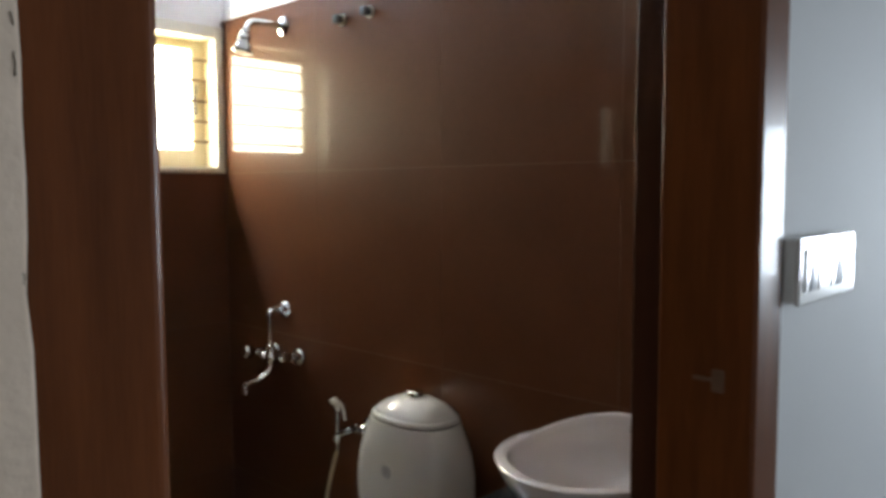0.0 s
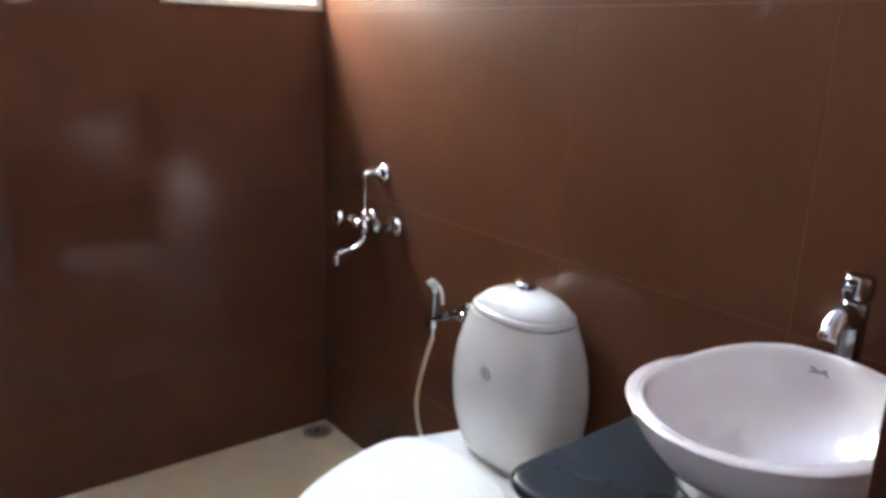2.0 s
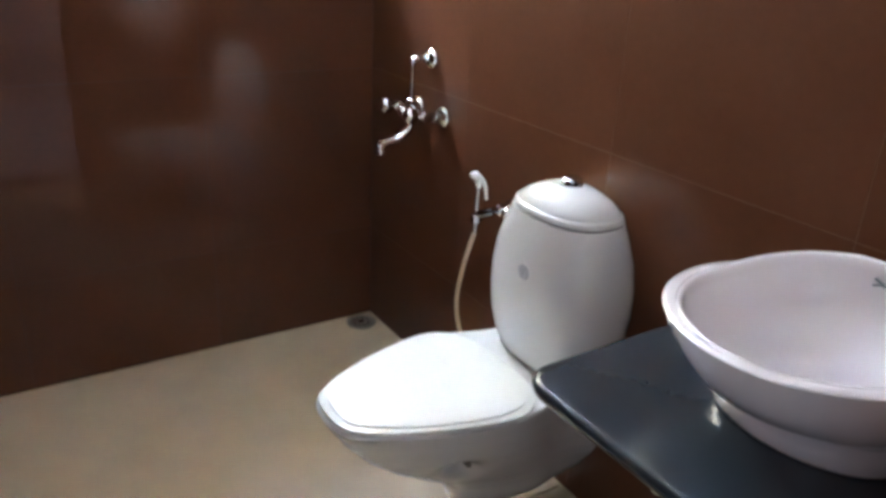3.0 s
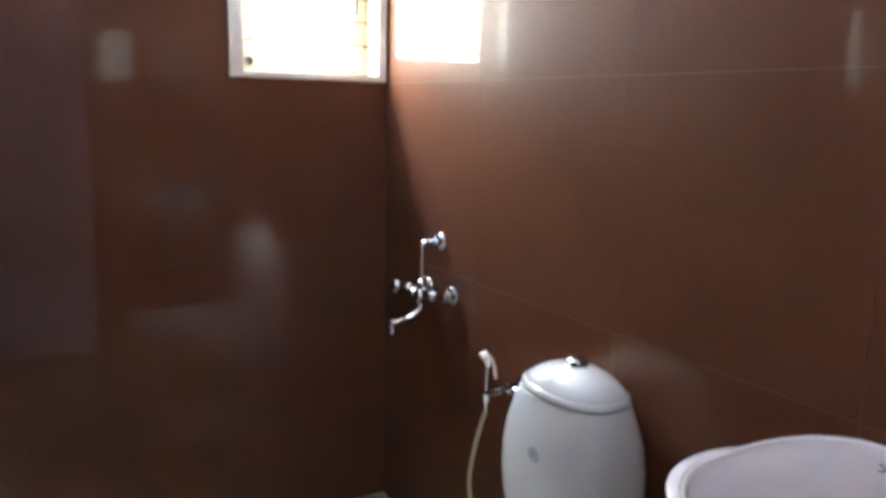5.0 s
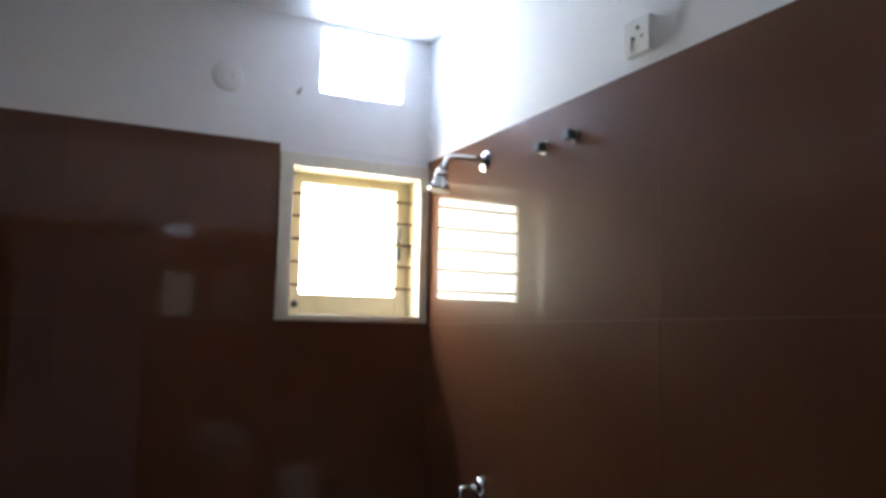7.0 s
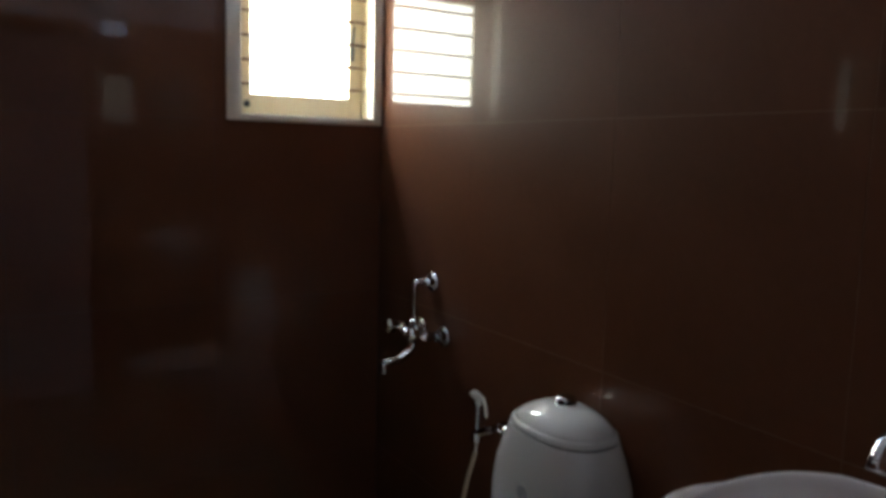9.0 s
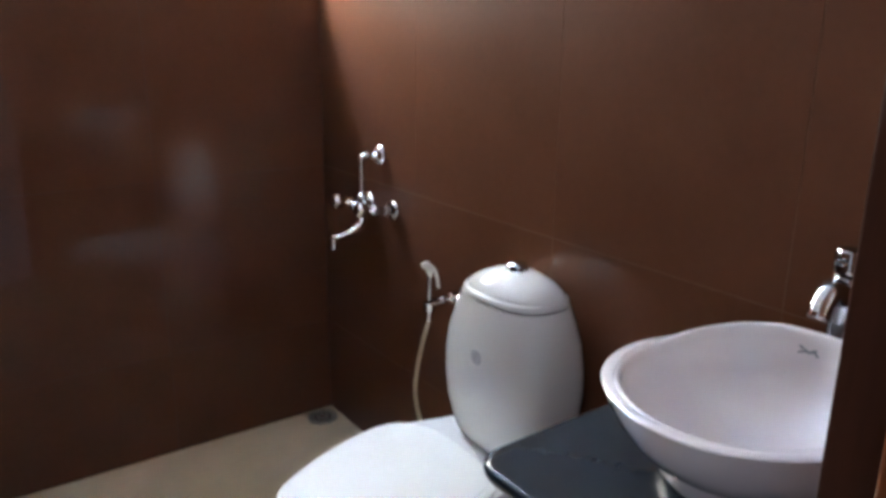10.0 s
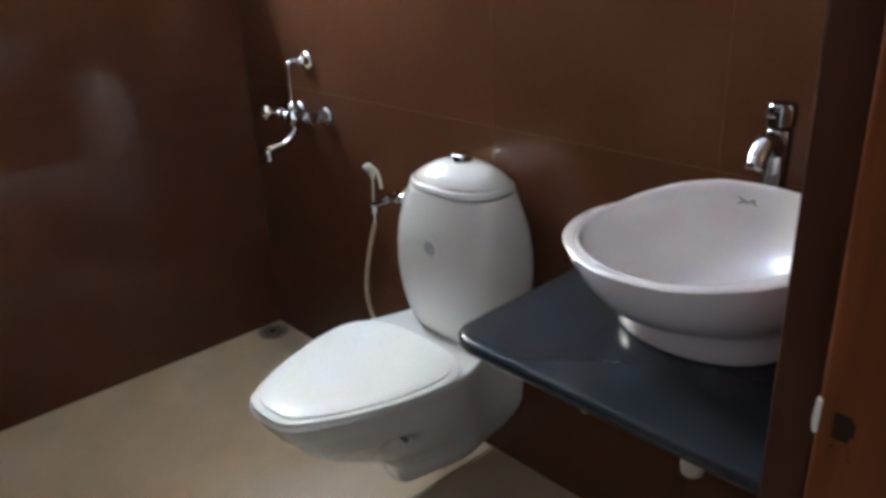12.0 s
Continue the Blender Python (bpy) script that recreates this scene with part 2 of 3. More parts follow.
structure("floor_hall", [((HXL, HY0, -0.10), (HX1, HY1, 0.0))], HALL_FLOOR, "pale hall floor")
# unseen hall shell: keeps the sun out, east wall set far to dim reflections
structure("ceiling_hall", [((HXL - 0.01, HY0, HH), (HX1, HY1, HH + 0.1))], HALL_PAINT, "unseen hall ceiling")
structure("wall_hall_east", [((HX1, HY0, 0.0), (HX1 + 0.2, HY1, HH))], HALL_PAINT, "unseen hall wall")
structure("wall_hall_south", [((HXL - 0.01, HY0 - 0.2, 0.0), (HX1 + 0.2, HY0, HH))], HALL_PAINT, "unseen hall wall")
GX0, GX1, GZ0, GZ1 = 2.88, 4.02, 1.02, 1.80              # hall window
structure("wall_hall_north", [
    ((HX0 - 0.01, HY1, 0.0), (GX0, HY1 + 0.2, HH)), ((GX1, HY1, 0.0), (HX1 + 0.2, HY1 + 0.2, HH)),
    ((GX0, HY1, 0.0), (GX1, HY1 + 0.2, GZ0)), ((GX0, HY1, GZ1), (GX1, HY1 + 0.2, HH))], HALL_PAINT, "unseen hall wall with a window")
bm = bmesh.new()
for lo, hi in (((GX0, HY1 - 0.01, GZ0), (GX0 + 0.05, HY1 + 0.015, GZ1)), ((GX1 - 0.05, HY1 - 0.01, GZ0), (GX1, HY1 + 0.015, GZ1)),
               ((GX0 + 0.05, HY1 - 0.01, GZ0), (GX1 - 0.05, HY1 + 0.015, GZ0 + 0.05)), ((GX0 + 0.05, HY1 - 0.01, GZ1 - 0.05), (GX1 - 0.05, HY1 + 0.015, GZ1)),
               ((GX0 + 0.05, HY1 - 0.008, 1.325), (GX1 - 0.05, HY1 + 0.012, 1.350)), ((GX0 + 0.05, HY1 - 0.006, 1.545), (GX1 - 0.05, HY1 + 0.010, 1.565)), ((3.44, HY1 - 0.005, 1.350), (3.46, HY1 + 0.009, 1.545)), ((3.44, HY1 - 0.005, GZ0 + 0.05), (3.46, HY1 + 0.009, 1.325))):
    add_box(bm, lo, hi, 0.002)
tagged(part("window_hall", bm, CREAM), "cream window frame at the end of the hall", kind="structure")

# glowing planes that stand in for daylight: warm behind the window, bluer sky behind the vent
def bright(name, color, strength, z0, z1, label):
    m, t, p = nodes_of(name)
    em = t.nodes.new("ShaderNodeEmission")
    em.inputs["Color"].default_value, em.inputs["Strength"].default_value = (*color, 1), strength
    t.links.new(em.outputs[0], t.nodes["Material Output"].inputs["Surface"])
    bm = bmesh.new()
    bm.faces.new([bm.verts.new(q) for q in ((-0.40, -0.85, z0), (-0.40, 0.25, z0), (-0.40, 0.25, z1), (-0.40, -0.85, z1))])
    tagged(part("backdrop", bm, m), label, kind="structure")


bright("sunlit_distance", (1.0, 0.915, 0.65), 20.0, 1.35, 2.2, "plain bright sunlit distance outside the bathroom window")
bright("bright_sky", (0.86, 0.93, 1.0), 50.0, 2.2, 2.85, "plain bright sky outside the vent")

# ---- bathroom window ----
win = tagged(new("window_bathroom"), "cream-painted window with horizontal iron bars and a hinged sash", kind="structure")
win.location = (0, -0.277, WZ0)


def in_win(bm):
    bmesh.ops.translate(bm, verts=bm.verts, vec=(0, 0.277, -WZ0))
    return bm


def ring(x0, x1, y0, y1, z0, z1, wy0, wy1, wz0, wz1, bevel=0.002):
    """A rectangular frame between two depths, with its own width at each side."""
    bm = bmesh.new()
    add_box(bm, (x0, y0, z0), (x1, y0 + wy0, z1), bevel)
    add_box(bm, (x0, y1 - wy1, z0), (x1, y1, z1), bevel)
    add_box(bm, (x0, y0 + wy0, z0), (x1, y1 - wy1, z0 + wz0), bevel)
    add_box(bm, (x0, y0 + wy0, z1 - wz1), (x1, y1 - wy1, z1), bevel)
    return bm


part("edge_band", in_win(ring(-0.055, 0.006, WY0, WY1, WZ0, WZ1, 0.048, 0.034, 0.022, 0.045, 0.003)), PALE, win, "pale putty-coloured outer band")
part("window_frame", in_win(ring(-0.150, -0.055, WY0, WY1, WZ0, WZ1, 0.050, 0.036, 0.024, 0.047)), CREAM, win, "cream painted deep frame")
part("sash", in_win(ring(-0.113, -0.088, WY0 + 0.050, WY1 - 0.036, WZ0 + 0.024, WZ1 - 0.047, 0.058, 0.051, 0.072, 0.036)), CREAM, win, "cream painted sash")
for k in range(5):
    z = 1.665 + 0.079 * k
    part("bar", in_win(tube([(-0.064, WY0 + 0.046, z), (-0.064, WY1 - 0.032, z)], 0.0048, 10, 0)), IRON, win, smooth=40)
bm = box((-0.0875, -0.083, 1.77), (-0.079, -0.073, 1.84), 0.002)
tube([(-0.083, -0.078, 1.84), (-0.076, -0.078, 1.862), (-0.080, -0.073, 1.89)], 0.004, 8, 1, bm)
part("stay", in_win(bm), BLACK, win, "black iron window stay", 40)
part("knob", in_win(lathe([(0.004, 0), (0.005, 0.012), (0.011, 0.014), (0.012, 0.022), (0.007, 0.027)],
     Matrix.Translation((-0.0875, -0.466, 1.600)) @ Matrix.Rotation(radians(90), 4, "Y"), 16)), BLACK, win, "small black knob", 40)
reveal = structure("window_reveal", [
    ((-0.23, WY0 - 0.0, WZ0 - 0.0), (-0.150, WY0 + 0.012, WZ1)), ((-0.23, WY1 - 0.012, WZ0), (-0.150, WY1, WZ1)),
    ((-0.23, WY0 + 0.012, WZ0), (-0.150, WY1 - 0.012, WZ0 + 0.012)), ((-0.23, WY0 + 0.012, WZ1 - 0.012), (-0.150, WY1 - 0.012, WZ1))],
    CREAM, "cream plaster reveal outside the sash")

# ---- door frame ----
frame_door = tagged(new("door_frame"), "varnished reddish-brown wooden door frame with a rebate, no leaf in view", kind="structure")
FX0, FX1, FS = 2.208, 2.383, 2.257


def jamb(y_face, y_back, front, top, round_edge):
    return box((FS, min(y_face, y_back), 0.0125), (front, max(y_face, y_back), top), round_edge, 5)


def rebate(y_step, y_back, top):
    return box((FX0, min(y_step, y_back), 0.012), (FS - 0.0005, max(y_step, y_back), top), 0.003, 3)


part("jamb", jamb(-0.711, -0.634, FX1, 2.045, 0.006), WOOD, frame_door)
part("jamb", jamb(-1.381, -1.468, 2.300, 2.045, 0.010), WOOD, frame_door)
part("rebate", rebate(-0.689, -0.634, 2.045), WOOD_DARK, frame_door, "darker rebate for the door leaf")
part("rebate", rebate(-1.403, -1.468, 2.045), WOOD_DARK, frame_door, "darker rebate for the door leaf")
bm = bmesh.new()
add_box(bm, (FS, -1.468, 2.0455), (FX1, -0.634, 2.115), 0.005, 3)
add_box(bm, (FX0, -1.468, 2.066), (FS - 0.0005, -0.634, 2.115), 0.003)
part("head", bm, WOOD, frame_door)
bm = box((2.272, -0.7122, 0.972), (2.2865, -0.7095, 0.998), 0.0012)
add_box(bm, (2.2855, -0.7118, 0.978), (2.2900, -0.7095, 0.994), 0.0012)
part("latch_hole", bm, SLOT, frame_door, "dark ragged latch hole")
chips = random.Random(7)
bm = bmesh.new()
for k in range(7):
    z = 0.970 + 0.0048 * k
    reach = 0.0018 * math.sin(math.pi * (k + 0.5) / 7) + chips.uniform(0, 0.0008)
    add_box(bm, (2.2560 - reach, -0.7116, z), (2.2596 + chips.uniform(0, 0.0012), -0.7050, z + 0.0056), 0.0011)
part("chipped_edge", bm, PALE, frame_door, "chipped pale wood beside the latch hole")
bm = bmesh.new()
for k in range(11):
    x, z, w = 2.268 + chips.uniform(0, 0.020), 0.954 + chips.uniform(0, 0.014), chips.uniform(0.0008, 0.0022)
    add_box(bm, (x, -0.7114, z), (x + w, -0.7105, z + w * 0.8), 0.0003)
part("splinters", bm, SLOT, frame_door, "dark splintered specks under the latch hole")
bm = box((2.330, -0.7130, 1.230), (2.346, -0.7095, 1.258), 0.0015)
add_box(bm, (2.306, -0.7125, 1.242), (2.330, -0.7098, 1.247), 0.001)
part("bolt_keep", bm, IRON, frame_door, "small dull steel bolt keep")

# ragged plaster edge that laps onto the frame
rng = random.Random(4)
front, back = [], []
zs = [0.012 + 2.1 * k / 70 for k in range(71)]
for z in zs:
    y = -1.4570 + rng.uniform(-0.0005, 0.0005) + 0.0006 * math.sin(z * 7) - (0.002 if rng.random() < 0.05 else 0)
    front.append(y)
bm = bmesh.new()
rows = [[bm.verts.new(q) for q in ((HXL + 0.0005, -1.62, z), (HXL + 0.011, -1.60, z), (HXL + 0.0125, y - 0.004, z), (HXL + 0.0083, y, z))] for z, y in zip(zs, front)]
for a, b in zip(rows, rows[1:]):
    for i in range(3):
        bm.faces.new((a[i], a[i + 1], b[i + 1], b[i]))
tagged(part("plaster_edge", bm, RAW, smooth=60), "rough grey-beige plaster lapping onto the wooden door frame", kind="structure")

cracks = tagged(new("plaster_cracks"), "dark cracks in the rough plaster edge", kind="structure")
cracks.location = (HXL + 0.0126, -1.4618, 1.55)
for z0, z1, r0 in ((0.008, 0.0145, 0.00028), (-0.014, -0.005, 0.00034), (-0.017, -0.0145, 0.0005), (-0.123, -0.117, 0.0003), (0.028, 0.034, 0.0003)):
    pts = [(0.0, 0.0007 * rng.uniform(-1, 1), z0 + (z1 - z0) * k / 4) for k in range(5)]
    part("crack", tube(pts, (r0, 0.0003), 8, 1), SLOT, cracks, smooth=60)


# ---- toilet ----
def toilet():
    cx = 1.165
    wc = thing("toilet", (cx, 0, 0), "white ceramic toilet, egg-shaped cistern, closed lid, against brown tiles", "toilet")
    half = [(0.060, -0.695), (0.102, -0.648), (0.146, -0.565), (0.176, -0.480), (0.196, -0.400), (0.200, -0.335), (0.178, -0.290), (0.132, -0.260), (0.075, -0.246)]
    outline = half + [(-x, y) for x, y in half[::-1]]
    body_out = [(-0.064, -0.698), (0.064, -0.698), (0.108, -0.646), (0.164, -0.515), (0.197, -0.38), (0.197, -0.29), (0.170, -0.20), (0.150, -0.10), (0.145, -0.004),
                (-0.145, -0.004), (-0.150, -0.10), (-0.170, -0.20), (-0.197, -0.29), (-0.197, -0.38), (-0.164, -0.515), (-0.108, -0.646)]

    def section(z, sx, front, wall_w):
        pts = []
        for x, y in body_out:
            back = max(0.0, 1 + y / 0.22)                  # 1 at the wall, 0 from 22 cm out
            w = abs(x) * sx * (1 - back) + wall_w * back
            pts.append((math.copysign(w, x), y if y > -0.02 else y * front / 0.698, z))
        return closed_smooth(pts, 2)

    rings = [section(*q) for q in ((0.078, 0.16, 0.325, 0.020), (0.083, 0.26, 0.348, 0.034), (0.10, 0.36, 0.368, 0.052), (0.13, 0.44, 0.382, 0.076), (0.165, 0.50, 0.390, 0.100),
                                   (0.20, 0.565, 0.430, 0.126), (0.24, 0.65, 0.495, 0.146), (0.29, 0.76, 0.570, 0.153), (0.34, 0.86, 0.630, 0.152), (0.39, 0.945, 0.672, 0.148),
                                   (0.43, 1.0, 0.698, 0.145), (0.446, 1.015, 0.705, 0.144), (0.452, 1.0, 0.698, 0.140))]
    fine = []
    for a, b in zip(rings, rings[1:]):
        fine += [[p.lerp(q, k / 4) for p, q in zip(a, b)] for k in range(4)]
    fine.append(rings[-1])
    # a hollow in each side, between the bowl and the trap
    for side in (-1, 1):
        hollow, way = Vector((side * 0.130, -0.435, 0.272)), Vector((side * 0.80, -0.15, -0.40)).normalized()
        for ring_ in fine:
            for p in ring_:
                d = (p - hollow) * Vector((1, 1, 0.8))
                if d.length < 0.12:
                    p -= way * 0.062 * math.exp(-(d.length / 0.032) ** 2)
    part("bowl", loft(fine), CERAMIC, wc, "glossy white ceramic bowl", 50)
    rings = [closed_smooth([(x * s, -0.47 + (y + 0.47) * s, z) for x, y in outline], 2) for z, s in ((0.4525, 1.0), (0.454, 1.020), (0.461, 1.020), (0.4635, 1.006))]
    part("seat", loft(rings), LID, wc, "thin white seat ring", 40)
    half = [(0.054, -0.682), (0.096, -0.638), (0.138, -0.560), (0.166, -0.480), (0.184, -0.405), (0.186, -0.345), (0.168, -0.297), (0.124, -0.264), (0.064, -0.250)]
    flap = half + [(-x, y) for x, y in half[::-1]]
    rings = [closed_smooth([(x * s, -0.46 + (y + 0.46) * s, z) for x, y in flap], 2)
             for z, s in ((0.4637, 0.985), (0.4650, 0.998), (0.4668, 0.998), (0.4680, 0.985), (0.4684, 0.80), (0.4685, 0.4))]
    part("lid", loft(rings), LID, wc, "flat closed white lid", 40)
    def tank(z, a, b, e=3.0):
        pts = []
        for k in range(48):
            t = 2 * math.pi * k / 48
            c, s = math.cos(t), math.sin(t)
            y = b * math.copysign(abs(s) ** (2 / e), s)
            pts.append((0.021 + 0.938 * a * math.copysign(abs(c) ** (2 / e), c), min(-0.112 + y, -0.006), z))
        return pts

    rings = [tank(*q) for q in ((0.4525, 0.120, 0.078), (0.458, 0.136, 0.090), (0.475, 0.154, 0.100), (0.51, 0.172, 0.108), (0.56, 0.187, 0.115), (0.62, 0.194, 0.118),
                                (0.68, 0.192, 0.117), (0.74, 0.182, 0.111), (0.79, 0.167, 0.104, 2.7), (0.826, 0.153, 0.097, 2.5), (0.828, 0.147, 0.091, 2.5))]
    # dark disc on each side: the shade of a fixing hole as plain colour
    for side in (-1, 1):
        way = Vector((side * 0.425, -0.826, -0.371))
        m = Matrix.Translation(Vector((side * 0.1033, -0.4024, 0.2953)) - way * 0.002) @ way.to_track_quat("Z", "Y").to_matrix().to_4x4() @ Matrix.Diagonal((1.0, 1.5, 1, 1))
        part("bolt_hole_shade", lathe([(0.0105, 0.0), (0.0105, 0.0042), (0.008, 0.0047)], m, 20), SEAM, wc, "dark disc with a fixing hole's shade as its colour", 40)
    part("cistern", loft(rings), CERAMIC, wc, "glossy white egg-shaped ceramic cistern", 50)
    part("seam", loft([tank(z, 0.148, 0.093, 2.5) for z in (0.8282, 0.8312)]), SEAM, wc, "dark gap under the cistern lid", 40)
    rings = [tank(*q) for q in ((0.8314, 0.145, 0.094, 2.5), (0.833, 0.149, 0.097, 2.5), (0.843, 0.147, 0.096, 2.4), (0.8465, 0.144, 0.093, 2.4), (0.8470, 0.138, 0.091, 2.3),
                                (0.8490, 0.137, 0.090, 2.4), (0.858, 0.128, 0.085, 2.4), (0.869, 0.112, 0.077, 2.2),
                                (0.8765, 0.096, 0.067, 2), (0.8785, 0.090, 0.063, 2), (0.888, 0.062, 0.046, 2), (0.892, 0.034, 0.027, 2), (0.893, 0.012, 0.010, 2))]
    part("cistern_lid", loft(rings), CERAMIC, wc, "domed white cistern lid", 50)
    part("flush_button", lathe([(0.024, 0.0), (0.027, 0.002), (0.026, 0.005), (0.019, 0.008), (0.018, 0.010), (0.024, 0.012), (0.024, 0.016), (0.020, 0.019), (0.004, 0.0195)],
         Matrix.Translation((0.019, -0.107, 0.8895)), 28), CHROME, wc, "chrome flush button", 40)
    m = Matrix.Translation((0.026, -0.2290, 0.700)) @ FACING_ROOM
    part("sticker", lathe([(0.030, 0.0), (0.030, 0.0005)], m @ Matrix.Diagonal((0.9, 1.1, 1, 1)), 7), PAPER, wc, "torn pale paper sticker")
    part("sticker_print", lathe([(0.020, 0.0006), (0.020, 0.0011)], m @ Matrix.Translation((0.003, 0.004, 0)) @ Matrix.Diagonal((1.0, 0.9, 1, 1)), 9), STICKER, wc, "worn pale blue print")
    return wc


toilet()


# ---- counter, basin and tap ----
def counter():
    top = thing("counter", (1.92, 0, 0.765), "thin dark blue-grey stone shelf with rounded corner beside the toilet", "counter")
    r, x0, x1, y0, y1 = 0.055, 1.622, 2.205, -0.587, 0.0
    pts = [(x1, y1), (x0, y1)]
    for k in range(9):
        a = radians(180 + 90 * k / 8)
        pts.append((x0 + 0.012 + r + r * math.cos(a), y0 + r + r * math.sin(a)))
    pts.append((x1, y0))
    rings = []
    cxm, cym = 1.92, -0.29
    for z, inset in ((0.0, 0.009), (0.002, 0.004), (0.007, 0.001), (0.0125, 0.0), (0.018, 0.0), (0.022, 0.002), (0.0245, 0.006), (0.0250, 0.010), (0.0250, 0.022)):
        rings.append([(cxm + (x - cxm) * (1 - inset / 0.29) - 1.92, (cym + (y - cym) * (1 - inset / 0.29)) if y < -0.001 else -0.0005, z) for x, y in pts])
    part("slab", loft(rings), STONE, top, "dark polished stone slab", 35)
    bm = box((-0.026, -0.556, -0.020), (-0.012, -0.002, -0.0005), 0.001)
    add_box(bm, (-0.026, -0.012, -0.20), (-0.012, -0.0005, -0.020), 0.001)
    part("bracket", bm, IRON, top, "dark iron bracket")
    bm = lathe([(0.004, 0), (0.009, 0.001), (0.009, 0.008), (0.005, 0.012)], Matrix.Translation((-0.019, -0.556, -0.011)) @ FACING_ROOM, 6)
    part("bracket_nut", bm, CHROME, top, "steel nut at the bracket's end", 30)
    return top


counter()


# heights of the basin's outer rim and of the inner wall that rises behind it, by angle; 90 degrees is the back
RIM = [(0, 0.985), (50, 0.985), (85, 0.962), (110, 0.948), (150, 0.945), (255, 0.944), (285, 0.949), (315, 0.962), (345, 0.979), (360, 0.985)]
WALL = [(0, 0.986), (60, 0.990), (110, 0.988), (130, 0.978), (150, 0.963), (168, 0.949), (176, 0.9445), (255, 0.944), (285, 0.949), (315, 0.962), (345, 0.979), (360, 0.985)]


def by_angle(table, t):
    a = math.degrees(t) % 360
    for (a0, h0), (a1, h1) in zip(table, table[1:]):
        if a <= a1:
            return h0 + (h1 - h0) * (a - a0) / (a1 - a0)
    return table[0][1]


def basin():
    cx, cy, z0 = 1.926, -0.315, 0.7905
    b = thing("basin", (cx, cy, z0), "white glazed oval vessel basin standing on the dark stone shelf", "basin")
    n = 72
    A, B = 0.216, 0.201

    def oval(a, bb, hgt, dy=0.0):
        return [(a * math.cos(t), dy + bb * math.sin(t), (hgt(t) if callable(hgt) else hgt)) for t in (2 * math.pi * k / n for k in range(n))]

    hr = lambda t: by_angle(RIM, t) - z0
    hw = lambda t: max(by_angle(WALL, t), by_angle(RIM, t)) - z0
    rings = [oval(0.137, 0.104, 0.0, 0.016), oval(0.140, 0.107, 0.003, 0.016), oval(0.136, 0.104, 0.020, 0.015), oval(0.134, 0.103, 0.038, 0.014), oval(0.138, 0.108, 0.046, 0.013),
             oval(0.150, 0.128, 0.057, 0.012)]
    for f, sa in ((0.45, 0.785), (0.60, 0.866), (0.75, 0.936), (0.88, 0.975), (0.96, 0.994)):
        rings.append(oval(A * sa, B * sa, lambda t, f=f: f * hr(t), 0.01 * (1 - f)))
    rings += [oval(A, B, lambda t: hr(t) - 0.003), oval(A - 0.003, B - 0.003, hr), oval(A - 0.019, B - 0.016, lambda t: hr(t) - 0.0002), oval(A - 0.020, B - 0.017, lambda t: hw(t) - 0.002), oval(A - 0.022, B - 0.019, hw), oval(A - 0.027, B - 0.023, lambda t: hw(t) - 0.001), oval(A - 0.030, B - 0.026, lambda t: hw(t) - 0.006)]
    for deg in (0, 10, 20, 30, 40, 50, 60, 70, 79, 86):
        f, sa = 0.90 - 0.67 * math.sin(radians(deg)), 0.864 * math.cos(radians(deg))
        rings.append(oval(A * sa, B * sa, lambda t, f=f: f * (0.55 * hw(t) + 0.45 * 0.17) if f < 0.8 else f * hw(t)))
    part("bowl", loft(rings), CERAMIC_PINK, b, "white glazed bowl and foot", 60)
    part("waste", lathe([(0.004, 0.0), (0.021, 0.0), (0.022, 0.002), (0.018, 0.004), (0.006, 0.003)], Matrix.Translation((0, 0, 0.0415)), 20), CHROME, b, "chrome waste", 40)
    bm = bmesh.new()
    m = Matrix.Translation((-0.012, 0.1625, 0.170)) @ Matrix.Rotation(radians(-12), 4, "X")
    for k, (x, z, w, h, r) in enumerate(((-0.011, 0.002, 0.016, 0.0035, 20), (-0.011, -0.003, 0.016, 0.003, -20), (0.004, 0.001, 0.016, 0.003, -30), (0.009, 0.000, 0.014, 0.0035, 35), (-0.002, -0.001, 0.012, 0.003, 0))):
        bmesh.ops.create_cube(bm, size=1, matrix=m @ Matrix.Translation((x, -0.0005 * k, z)) @ Matrix.Rotation(radians(r), 4, "Y") @ Matrix.Diagonal((w, 0.0015, h, 1)))
    part("mark", bm, GREY, b, "small grey unreadable mark")
    return b


basin()


